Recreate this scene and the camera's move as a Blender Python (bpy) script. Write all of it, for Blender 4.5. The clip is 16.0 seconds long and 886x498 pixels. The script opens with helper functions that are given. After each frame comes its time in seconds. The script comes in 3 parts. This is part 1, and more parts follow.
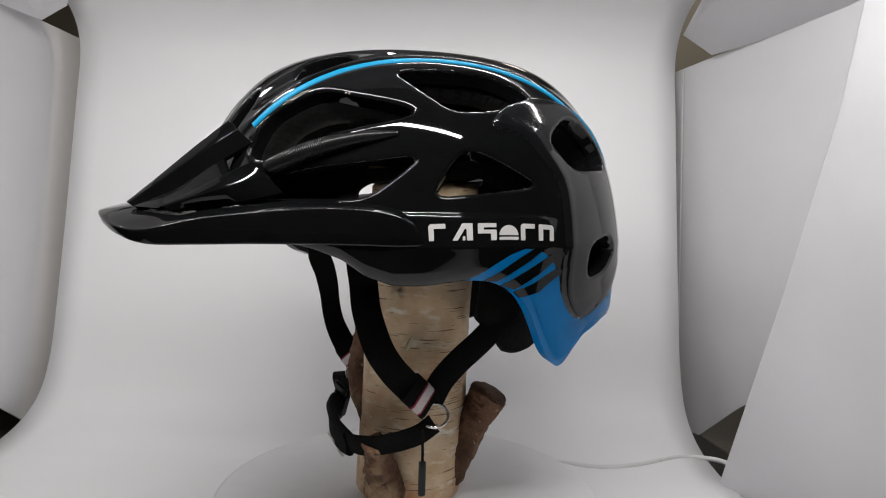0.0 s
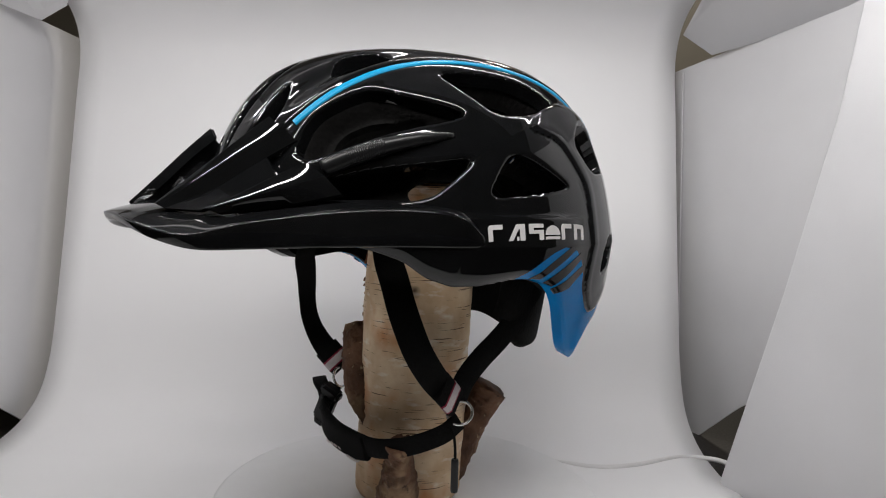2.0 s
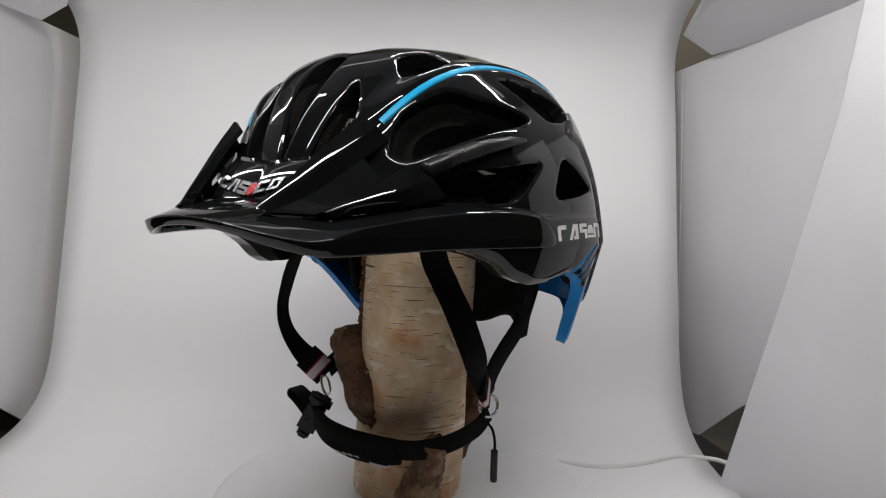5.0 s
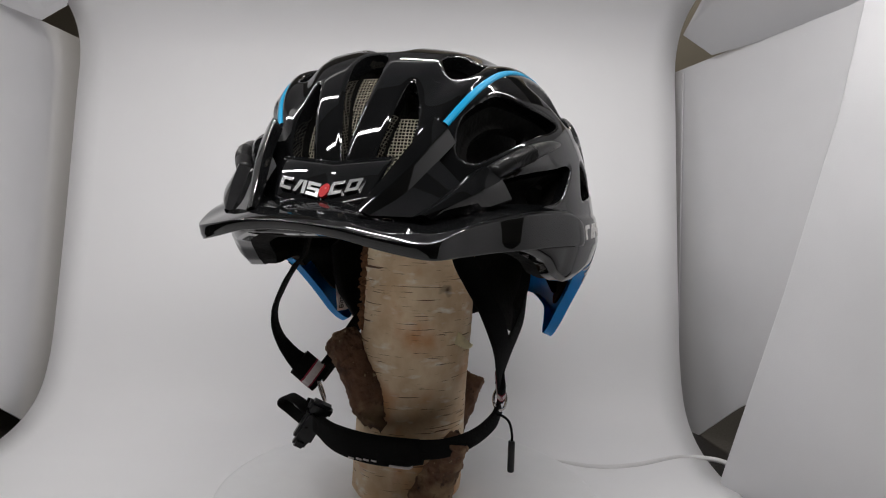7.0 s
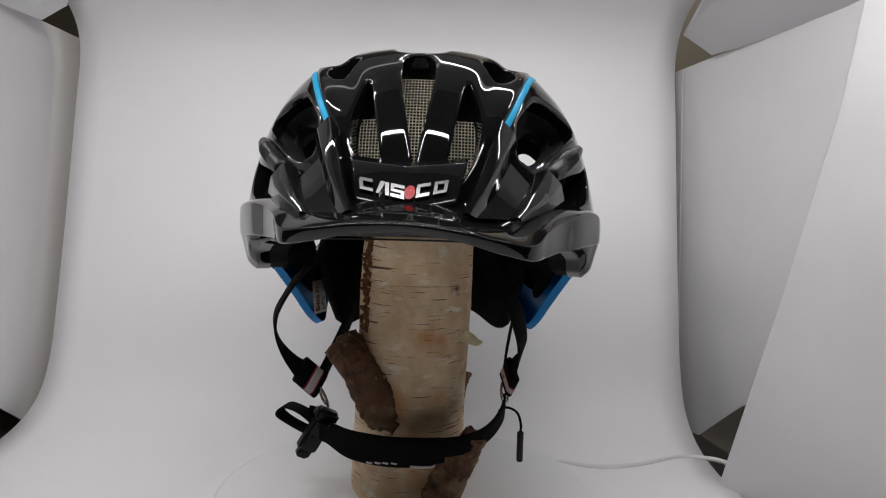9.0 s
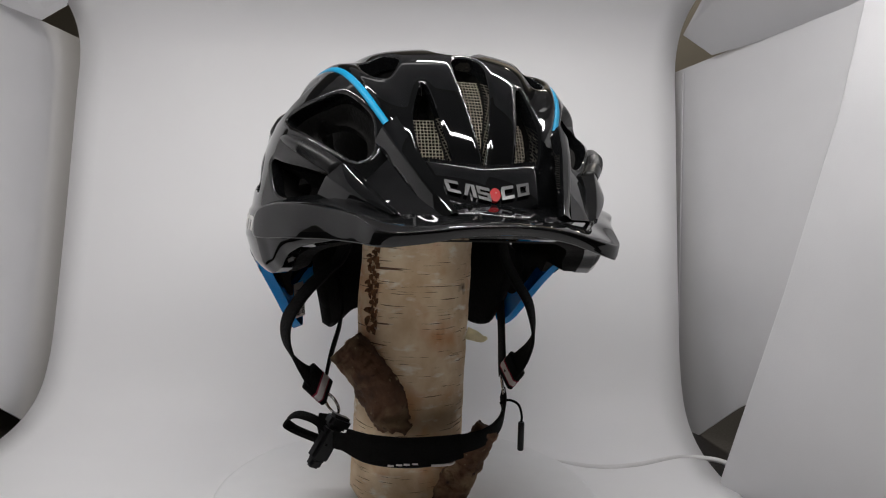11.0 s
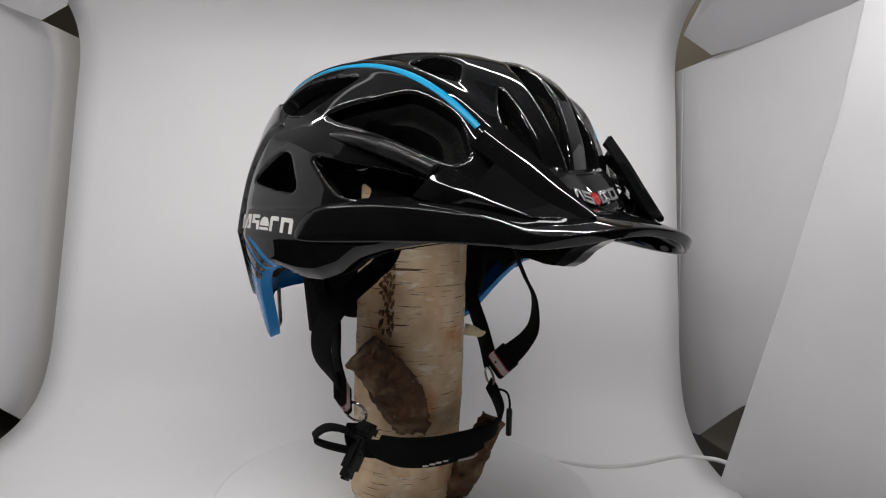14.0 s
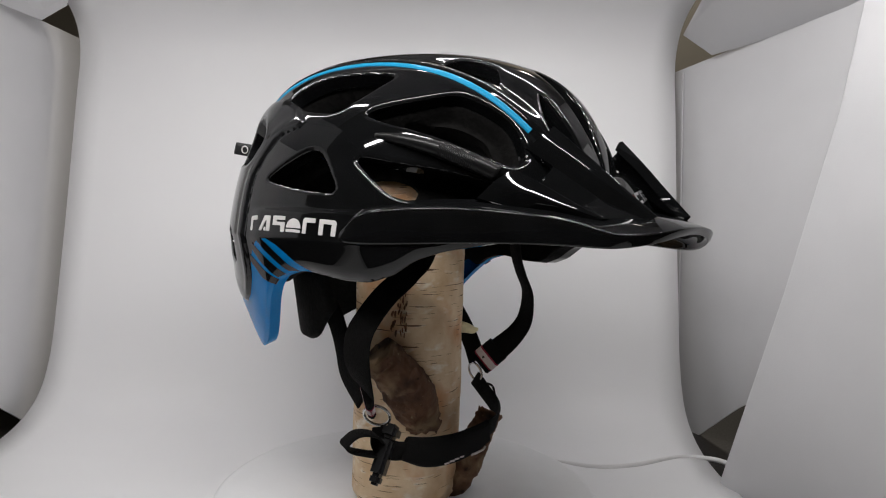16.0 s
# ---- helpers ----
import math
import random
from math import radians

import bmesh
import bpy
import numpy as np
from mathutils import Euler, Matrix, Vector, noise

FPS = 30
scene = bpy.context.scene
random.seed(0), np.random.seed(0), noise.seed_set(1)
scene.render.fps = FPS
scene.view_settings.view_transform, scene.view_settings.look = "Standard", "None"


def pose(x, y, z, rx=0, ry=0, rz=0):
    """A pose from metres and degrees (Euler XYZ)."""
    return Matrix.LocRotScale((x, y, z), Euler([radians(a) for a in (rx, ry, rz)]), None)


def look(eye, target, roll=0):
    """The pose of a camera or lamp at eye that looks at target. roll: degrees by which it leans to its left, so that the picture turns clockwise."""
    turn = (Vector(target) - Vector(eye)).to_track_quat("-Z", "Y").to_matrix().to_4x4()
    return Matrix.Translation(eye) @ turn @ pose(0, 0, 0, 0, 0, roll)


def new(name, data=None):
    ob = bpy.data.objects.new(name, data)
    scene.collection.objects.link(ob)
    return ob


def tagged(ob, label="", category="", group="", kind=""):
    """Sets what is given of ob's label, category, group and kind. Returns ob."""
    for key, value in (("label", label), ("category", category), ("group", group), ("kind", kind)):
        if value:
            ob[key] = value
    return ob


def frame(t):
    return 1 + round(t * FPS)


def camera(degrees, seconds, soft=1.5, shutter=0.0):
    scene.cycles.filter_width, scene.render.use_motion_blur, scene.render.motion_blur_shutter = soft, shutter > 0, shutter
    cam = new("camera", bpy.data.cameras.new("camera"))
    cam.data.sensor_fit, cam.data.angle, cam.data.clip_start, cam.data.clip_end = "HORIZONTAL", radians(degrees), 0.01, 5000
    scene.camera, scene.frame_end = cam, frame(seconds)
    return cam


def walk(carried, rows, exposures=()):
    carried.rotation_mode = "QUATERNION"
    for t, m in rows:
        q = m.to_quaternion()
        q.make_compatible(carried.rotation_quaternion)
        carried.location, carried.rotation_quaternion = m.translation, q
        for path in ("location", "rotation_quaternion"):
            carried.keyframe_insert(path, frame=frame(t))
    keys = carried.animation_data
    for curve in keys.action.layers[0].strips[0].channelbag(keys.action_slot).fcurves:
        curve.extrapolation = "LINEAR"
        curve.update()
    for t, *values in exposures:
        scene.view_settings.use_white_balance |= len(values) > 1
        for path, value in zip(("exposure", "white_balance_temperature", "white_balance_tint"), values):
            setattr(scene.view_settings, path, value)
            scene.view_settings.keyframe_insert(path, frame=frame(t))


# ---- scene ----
# ---- camera: fixed, before a turntable ----
cam = camera(67.2, 16.0, soft=1.1)
EYE = (0.0194, -0.43, 0.189)
PITCH, ROLL = radians(3.905), 1.55
AHEAD = (EYE[0], EYE[1] + math.cos(PITCH), EYE[2] - math.sin(PITCH))
walk(cam, [(0.0, look(EYE, AHEAD, ROLL)), (16.0, look(EYE, AHEAD, ROLL))], exposures=[(0.0, 0.13), (3.0, 0.06), (6.5, -0.04), (9.0, -0.08), (12.5, -0.09), (15.5, 0.0), (16.0, 0.0)])

# ---- light: the tent's front strip of diodes, added fill lamps, and a dim room round it ----
world = bpy.data.worlds.new("room_world")
scene.world = world
world.use_nodes = True
world.node_tree.nodes["Background"].inputs[0].default_value = (1.0, 0.95, 0.9, 1)
world.node_tree.nodes["Background"].inputs[1].default_value = 0.02


def lamp(name, place, target, sx, sy, watts, colour=(1, 1, 1)):
    data = bpy.data.lights.new(name, "AREA")
    data.shape, data.size, data.size_y, data.energy, data.color = "RECTANGLE", sx, sy, watts, colour
    ob = new(name, data)
    ob.matrix_world = look(place, target)
    return ob


LAMP_TINT = (1.0, 0.98, 0.965)
lamp("tent_led_front", (-0.05, -0.26, 0.43), (-0.045, -0.14, 0.0), 0.46, 0.01, 1.42, LAMP_TINT)
# three fill lamps added overhead to even out floor and backdrop; no strips hang there
lamp("fill_rear", (-0.05, 0.0, 0.425), (-0.05, 0.05, 0.0), 0.5, 0.012, 0.03, LAMP_TINT)
lamp("fill_left", (-0.26, -0.02, 0.40), (-0.18, 0.09, 0.0), 0.3, 0.006, 0.35, LAMP_TINT)
lamp("fill_right", (0.13, -0.02, 0.40), (0.15, 0.09, 0.0), 0.3, 0.006, 0.43, LAMP_TINT)
# unseen lamp, added to lift the room behind the tent's gaps
lamp("room_fill", (0.5, 0.9, 1.3), (0.2, 0.5, 0), 0.3, 0.3, 6.0, (1.0, 0.93, 0.82))


# ---- materials ----
def material(name, colour, rough=0.5, metal=0.0, coat=0.0, vary=0.12, scale=60.0, bump=0.0, bump_scale=400.0, spec=0.5):
    """A surface whose colour and gloss waver at two scales."""
    m = bpy.data.materials.new(name)
    m.use_nodes = True
    n, l = m.node_tree.nodes, m.node_tree.links
    b = n["Principled BSDF"]
    b.inputs["Metallic"].default_value = metal
    b.inputs["Coat Weight"].default_value = coat
    b.inputs["Coat Roughness"].default_value = 0.04
    b.inputs["Specular IOR Level"].default_value = spec
    tc = n.new("ShaderNodeTexCoord")
    big = n.new("ShaderNodeTexNoise")
    big.inputs["Scale"].default_value, big.inputs["Detail"].default_value = scale, 5
    l.new(tc.outputs["Object"], big.inputs["Vector"])
    ramp = n.new("ShaderNodeValToRGB")
    ramp.color_ramp.elements[0].position, ramp.color_ramp.elements[1].position = 0.3, 0.7
    ramp.color_ramp.elements[0].color = (*[c * (1 - vary) for c in colour], 1)
    ramp.color_ramp.elements[1].color = (*[min(1, c * (1 + vary)) for c in colour], 1)
    l.new(big.outputs["Fac"], ramp.inputs["Fac"])
    l.new(ramp.outputs["Color"], b.inputs["Base Color"])
    fine = n.new("ShaderNodeTexNoise")
    fine.inputs["Scale"].default_value, fine.inputs["Detail"].default_value = bump_scale, 3
    l.new(tc.outputs["Object"], fine.inputs["Vector"])
    rr = n.new("ShaderNodeMapRange")
    rr.inputs["To Min"].default_value, rr.inputs["To Max"].default_value = rough * 0.8, min(1, rough * 1.25)
    l.new(fine.outputs["Fac"], rr.inputs["Value"])
    l.new(rr.outputs["Result"], b.inputs["Roughness"])
    if bump:
        bp = n.new("ShaderNodeBump")
        bp.inputs["Strength"].default_value, bp.inputs["Distance"].default_value = bump, 0.001
        l.new(fine.outputs["Fac"], bp.inputs["Height"])
        l.new(bp.outputs["Normal"], b.inputs["Normal"])
    return m


def bark_material(name, base, low, high, layers, rough, bump, bump_scale):
    """Bark: a mottled ground with layers of (scale, size, from, to, colour) laid over it."""
    m = material(name, base, rough, bump=bump, bump_scale=bump_scale)
    n, l = m.node_tree.nodes, m.node_tree.links
    b = n["Principled BSDF"]
    tc = n["Texture Coordinate"]

    def stretched(scale, size, lo, hi):
        mp = n.new("ShaderNodeMapping")
        mp.inputs["Scale"].default_value = scale
        t = n.new("ShaderNodeTexNoise")
        t.inputs["Scale"].default_value, t.inputs["Detail"].default_value = size, 3
        r = n.new("ShaderNodeMapRange")
        r.inputs["From Min"].default_value, r.inputs["From Max"].default_value = lo, hi
        l.new(tc.outputs["Object"], mp.inputs["Vector"])
        l.new(mp.outputs["Vector"], t.inputs["Vector"])
        l.new(t.outputs["Fac"], r.inputs["Value"])
        return r.outputs["Result"]

    def mix(fac, a, colour):
        x = n.new("ShaderNodeMix")
        x.data_type = "RGBA"
        l.new(fac, x.inputs["Factor"])
        l.new(a, x.inputs["A"])
        x.inputs["B"].default_value = (*colour, 1)
        return x.outputs["Result"]

    ramp = n["Color Ramp"]
    ramp.color_ramp.elements[0].color, ramp.color_ramp.elements[1].color = (*low, 1), (*high, 1)
    c = ramp.outputs["Color"]
    for scale, size, lo, hi, colour in layers:
        c = mix(stretched(scale, size, lo, hi), c, colour)
    l.new(c, b.inputs["Base Color"])
    return m


M_SHEET = material("white_plastic_sheet", (0.85, 0.845, 0.855), 0.5, vary=0.015, scale=6, bump=0.05, bump_scale=30)
M_CLOTH = material("white_tent_cloth", (0.65, 0.645, 0.66), 0.8, vary=0.05, scale=9, bump=0.06, bump_scale=900)
M_PLATTER = material("white_platter", (0.8, 0.8, 0.81), 0.35, vary=0.015)
M_SHELL = material("gloss_black_lacquer", (0.005, 0.0053, 0.0057), 0.03, vary=0.2, bump=0.008, bump_scale=120, spec=0.4)
# rear cap: black, slightly paler and rougher than the shell
M_CAP = material("paler_black_lacquer", (0.008, 0.0085, 0.0095), 0.09, vary=0.15, bump=0.02, bump_scale=200, spec=0.5)
M_TRIM = material("satin_black_plastic", (0.009, 0.009, 0.0095), 0.3, vary=0.2, bump=0.1, spec=0.3)
M_FOAM = material("black_foam", (0.005, 0.0048, 0.0046), 0.9, vary=0.35, scale=300, bump=0.5, bump_scale=500, spec=0.12)
M_BLUE = material("blue_lacquer", (0.001, 0.22, 0.6), 0.2, vary=0.06, spec=0.2)
M_CYAN = material("cyan_lacquer", (0.002, 0.27, 0.5), 0.38, vary=0.06, spec=0.25)
M_WEB = material("black_webbing", (0.0045, 0.0042, 0.0042), 0.85, vary=0.3, scale=700, bump=0.8, bump_scale=1600, spec=0.12)
M_STEEL = material("polished_steel", (0.6, 0.58, 0.56), 0.22, 1.0)
M_WIRE = material("dull_wire", (0.36, 0.33, 0.265), 0.42, 0.6)
M_PRINT = material("white_print", (0.72, 0.7, 0.69), 0.35, vary=0.05)
M_CHROME = material("silver_badge", (0.42, 0.42, 0.43), 0.24, 1.0)
M_RED = material("red_badge", (0.3, 0.008, 0.01), 0.25)
M_TAG = material("white_woven_tag", (0.62, 0.56, 0.56), 0.8, vary=0.1, scale=900, bump=0.4, bump_scale=1500)
M_TAGRED = material("red_woven_edge", (0.25, 0.015, 0.04), 0.8, vary=0.2, scale=900)
M_BIRCH = bark_material("birch_bark", (0.7, 0.55, 0.38), (0.6, 0.4, 0.225), (0.8, 0.64, 0.44), [
    ((1, 1, 0.8), 38, 0.54, 0.7, (0.6, 0.3, 0.14)), ((1, 1, 2.5), 70, 0.58, 0.75, (0.88, 0.82, 0.72)), ((1, 1, 0.6), 16, 0.6, 0.74, (0.42, 0.27, 0.14)),
    ((0.55, 0.55, 15), 62, 0.635, 0.66, (0.12, 0.06, 0.03)), ((0.8, 0.8, 9), 130, 0.7, 0.75, (0.22, 0.12, 0.06)),
    ((1, 1, 1.4), 30, 0.7, 0.76, (0.09, 0.05, 0.03))], 0.7, 0.45, 250)
M_BARK = bark_material("rough_brown_bark", (0.15, 0.075, 0.04), (0.075, 0.036, 0.02), (0.2, 0.1, 0.055), [
    ((1, 1, 1), 34, 0.56, 0.7, (0.34, 0.23, 0.13)), ((1, 1, 1), 45, 0.58, 0.72, (0.05, 0.026, 0.016)),
    ((1, 1, 1), 190, 0.6, 0.76, (0.04, 0.02, 0.013)), ((1, 1, 1), 260, 0.67, 0.74, (0.34, 0.25, 0.15))], 0.9, 1.0, 380)
M_PEEL = material("peeled_bark", (0.16, 0.07, 0.028), 0.8, vary=0.5, scale=300, bump=0.6)
M_WOOD = material("torn_bast", (0.7, 0.62, 0.4), 0.7, vary=0.15, scale=200, bump=0.4)
M_ROOM = material("room_paint", (0.36, 0.33, 0.28), 0.9, vary=0.1, scale=2)
M_TABLE = material("dark_table", (0.025, 0.022, 0.02), 0.5, vary=0.3, scale=8)
M_CABLE = material("white_cable", (0.75, 0.74, 0.74), 0.4, vary=0.03)
M_PAPER = material("white_label", (0.6, 0.59, 0.57), 0.7, vary=0.05)
M_INK = material("black_ink", (0.02, 0.02, 0.02), 0.7, vary=0.05)


# ---- mesh helpers ----
def mesh_object(name, verts, faces, mat, parent=None, label="", sharp=None):
    me = bpy.data.meshes.new(name)
    me.from_pydata(np.asarray(verts, float).tolist(), [], [list(map(int, f)) for f in faces])
    me.materials.append(mat)
    me.shade_smooth()
    if sharp:
        me.set_sharp_from_angle(angle=radians(sharp))
    ob = new(name, me)
    ob.parent = parent
    return tagged(ob, label)


def thing(name, label, category, group=""):
    return tagged(new(name), label, category, group)


def spline(points, per=8):
    """A smooth curve through the points, which may carry any number of columns."""
    p = np.asarray(points, float)
    p = np.vstack([2 * p[0] - p[1], p, 2 * p[-1] - p[-2]])
    out = []
    for i in range(1, len(p) - 2):
        for t in np.arange(per) / per:
            a, b, c, e = p[i - 1], p[i], p[i + 1], p[i + 2]
            out.append(0.5 * (2 * b + (c - a) * t + (2 * a - 5 * b + 4 * c - e) * t * t + (3 * b - a - 3 * c + e) * t ** 3))
    return np.vstack([out, p[-2:-1]])


def loft(rings, closed=True, caps=True):
    """Joins equal rings of points into a skin."""
    k = len(rings[0])
    verts = np.vstack(rings)
    faces = []
    for j in range(len(rings) - 1):
        for i in range(k if closed else k - 1):
            a, b = j * k + i, j * k + (i + 1) % k
            faces.append((a, b, b + k, a + k))
    if caps and closed:
        faces.append(tuple(range(k - 1, -1, -1)))
        faces.append(tuple((len(rings) - 1) * k + i for i in range(k)))
    return verts, faces


def frames(c):
    t = np.gradient(c, axis=0)
    return t / (np.linalg.norm(t, axis=1, keepdims=True) + 1e-12)


def tube(points, radii, sides=10, per=8, ring=False):
    c = np.asarray(points, float) if per == 0 else spline(points, per)
    r = np.interp(np.linspace(0, 1, len(c)), np.linspace(0, 1, len(radii)), radii)
    t = frames(c)
    up = np.array([0.31, 0.17, 0.93])
    rings = []
    for p, d, q in zip(c, t, r):
        up = up - d * (up @ d)
        up = up / np.linalg.norm(up)
        s = np.cross(d, up)
        rings.append([p + q * (math.cos(a) * up + math.sin(a) * s) for a in np.arange(sides) * 2 * math.pi / sides])
    return loft(rings)


def ribbon(points, across, widths, thick, per=8, crown=0.0):
    """A flat band: its middle line, the way across it at each point, its widths and its thickness."""
    k = len(points)
    rows = spline(np.hstack([np.asarray(points, float), np.broadcast_to(np.asarray(across, float), (k, 3)), np.broadcast_to(np.asarray(widths, float).reshape(-1, 1), (k, 1))]), per)
    c, t = rows[:, :3], frames(rows[:, :3])
    rings = []
    for p, d, a, w in zip(c, t, rows[:, 3:6], rows[:, 6]):
        a = a - d * (a @ d)
        a = a / np.linalg.norm(a)
        n = np.cross(a, d)
        h, q, e = w / 2, thick / 2, min(thick * 0.35, w * 0.2)
        prof = [(-h, -q + e), (-h + e, -q), (0, -q + crown), (h - e, -q), (h, -q + e), (h, q - e), (h - e, q), (0, q + crown), (-h + e, q), (-h, q - e)]
        rings.append([p + a * u + n * v for u, v in prof])
    return loft(rings)


def box(cx, cy, cz, sx, sy, sz, b=0.15):
    """A block with chamfered edges."""
    bm = bmesh.new()
    bmesh.ops.create_cube(bm, size=1)
    for v in bm.verts:
        v.co = Vector((v.co.x * sx, v.co.y * sy, v.co.z * sz))
    bmesh.ops.bevel(bm, geom=bm.edges[:], offset=b * min(sx, sy, sz), segments=2, affect="EDGES")
    v = np.array([tuple(x.co) for x in bm.verts]) + (cx, cy, cz)
    f = [tuple(x.index for x in y.verts) for y in bm.faces]
    bm.free()
    return v, f


def turned(vf, m, at):
    return np.array([tuple(Matrix(m).to_3x3() @ Vector(v)) for v in vf[0]]) + np.asarray(at), vf[1]


def merge(parts):
    verts, faces, k = [], [], 0
    for v, f in parts:
        verts.append(np.asarray(v))
        faces += [tuple(i + k for i in q) for q in f]
        k += len(v)
    return np.vstack(verts), faces


def lathe(rows, n=64):
    rings = [[(r * math.cos(a), r * math.sin(a), z) for a in np.arange(n) * 2 * math.pi / n] for r, z in rows]
    return loft([np.array(r) for r in rings])


def panel(name, outline, mat, thick=0.0015):
    """A flat piece of cloth with a thickness, from its corners in order."""
    p = np.asarray(outline, float)
    nn = np.cross(p[1] - p[0], p[2] - p[0])
    nn = nn / np.linalg.norm(nn) * thick
    k = len(p)
    verts = np.vstack([p, p + nn])
    faces = [tuple(range(k - 1, -1, -1)), tuple(range(k, 2 * k))] + [(i, (i + 1) % k, k + (i + 1) % k, k + i) for i in range(k)]
    return tagged(mesh_object(name, verts, faces, mat, sharp=30), kind="structure")


# ---- the tent and the room round it ----
prof = spline([(-0.34, -0.022), (-0.2, -0.022), (0.04, -0.022), (0.1, -0.021), (0.14, -0.013), (0.17, 0.006), (0.188, 0.04), (0.2, 0.09), (0.218, 0.18), (0.236, 0.28), (0.2445, 0.325), (0.24, 0.352), (0.222, 0.372), (0.19, 0.385), (0.17, 0.3885)], 5)
rings = []
for y, z in prof:
    rings.append([(-0.346 + 0.591 * u, y, z + 0.0012 * math.sin(9 * u + 14 * y)) for u in np.linspace(0, 1, 25)])
back = loft([np.array(r) for r in rings], closed=False)
backdrop = tagged(mesh_object("backdrop", *back, M_SHEET), "white plastic sheet hung in a sweep inside the tent", kind="structure")
mod = backdrop.modifiers.new("thickness", "SOLIDIFY")
mod.thickness, mod.offset = 0.0012, 1
panel("wall_left", [(-0.366, 0.33, 0.3497), (-0.362, -0.14, 0.352), (-0.362, -0.14, 0.2), (-0.362, 0.0, 0.1), (-0.364, 0.135, 0.004), (-0.366, 0.33, -0.13)], M_CLOTH)
panel("wall_right", [(0.25, 0.268, 0.328), (0.267, 0.23, -0.05), (0.2925, 0.166, 0.01), (0.36, 0.0, 0.14), (0.40, -0.1, 0.372), (0.33, 0.08, 0.352)], M_CLOTH)
panel("flap_right", [(0.238, 0.072, -0.02), (0.268, 0.052, 0.13), (0.29, 0.035, 0.26), (0.302, 0.03, 0.35), (0.325, -0.09, 0.355), (0.325, -0.09, -0.04), (0.28, -0.02, -0.035)], M_CLOTH)
panel("ceiling_flap_left", [(-0.3369, 0.205, 0.3637), (-0.3471, 0.182, 0.3438), (-0.42, -0.15, 0.36), (-0.3, -0.15, 0.44), (-0.3, 0.16, 0.412)], M_CLOTH)
panel("ceiling_flap_right", [(0.252, 0.243, 0.361), (0.266, 0.205, 0.334), (0.345, 0.085, 0.347), (0.43, -0.12, 0.37), (0.25, -0.05, 0.43), (0.25, 0.12, 0.412)], M_CLOTH)
panel("tent_ceiling", [(-0.4, -0.14, 0.5), (0.42, -0.14, 0.5), (0.42, 0.2, 0.5), (-0.4, 0.2, 0.5)], M_CLOTH)
# vertical seam of the right wall, a folded hem
panel("hem_right", [(0.249, 0.264, 0.328), (0.254, 0.247, 0.326), (0.2605, 0.232, -0.03), (0.253, 0.252, -0.03)], M_CLOTH)
for nm, o in (("table_top", [(-1.2, -1.2, -0.06), (1.2, -1.2, -0.06), (1.2, 1.0, -0.06), (-1.2, 1.0, -0.06)]),):
    panel(nm, o, M_TABLE, 0.03)
panel("floor", [(-2, -2, -0.8), (2, -2, -0.8), (2, 2, -0.8), (-2, 2, -0.8)], M_TABLE, -0.05)
panel("room_ceiling", [(-2, -2, 1.7), (2, -2, 1.7), (2, 2, 1.7), (-2, 2, 1.7)], M_ROOM, 0.05)
panel("wall_north", [(-2, 1.2, -0.8), (2, 1.2, -0.8), (2, 1.2, 1.7), (-2, 1.2, 1.7)], M_ROOM, -0.05)
panel("wall_south", [(-2, -2, -0.8), (2, -2, -0.8), (2, -2, 1.7), (-2, -2, 1.7)], M_ROOM, 0.05)
panel("wall_west", [(-2, -2, -0.8), (-2, 1.2, -0.8), (-2, 1.2, 1.7), (-2, -2, 1.7)], M_ROOM, -0.05)
panel("wall_east", [(2, -2, -0.8), (2, 1.2, -0.8), (2, 1.2, 1.7), (2, -2, 1.7)], M_ROOM, 0.05)

cable = tagged(mesh_object("power_cable", *tube([(0.09, 0.12, -0.0225), (0.1258, 0.0996, -0.0195), (0.15, 0.094, -0.0195), (0.18, 0.1, -0.0195), (0.2221, 0.1185, -0.019), (0.2451, 0.1164, -0.0185), (0.2612, 0.1042, -0.019), (0.30, 0.07, -0.03), (0.36, 0.0, -0.056)], [0.0022], 10), M_CABLE), "thin white cable lying on the white sheet", "cable")

# ---- turntable ----
turntable = thing("turntable", "round white turntable standing on the sheet", "turntable")
mesh_object("platter", *lathe([(0.05, -0.006), (0.121, -0.006), (0.1235, -0.005), (0.1245, -0.0025), (0.1235, -0.0006), (0.121, 0), (0.06, 0), (0.0, 0.0)], 96), M_PLATTER, turntable)
mesh_object("foot", *lathe([(0.11, -0.022), (0.113, -0.02), (0.113, -0.0075), (0.11, -0.006)], 96), M_PLATTER, turntable)


# ---- birch log ----
def trunk_point(a, z, grow=0.0):
    k = z / 0.14
    cx, cy = -0.0014 + 0.0044 * k, 0.001 + 0.003 * k
    r = 0.0346 + 0.0012 * math.cos(2 * a) + grow
    q = Vector((math.cos(a) * 1.3, math.sin(a) * 1.3, z * 14))
    r += 0.0011 * noise.noise(q * 1.4) + 0.0005 * noise.noise(q * 5) + 0.00022 * noise.noise(Vector((math.cos(a) * 2, math.sin(a) * 2, z * 260)))
    if z < 0.004:
        r -= 0.0025 * (1 - z / 0.004)
    return (cx + r * math.cos(a), cy + r * math.sin(a), z)


log = thing("birch_log", "upright birch log with cut branch stubs on the turntable", "log")
zs = [0, 0.0015, 0.004] + list(np.linspace(0.007, 0.199, 100)) + [0.2015]
trunk = [np.array([trunk_point(a, z, -0.003 if z > 0.2 else 0) for a in np.arange(96) * 2 * math.pi / 96]) for z in zs]
mesh_object("trunk", *loft(trunk), M_BIRCH, log, "pale birch bark with dark horizontal lenticels")


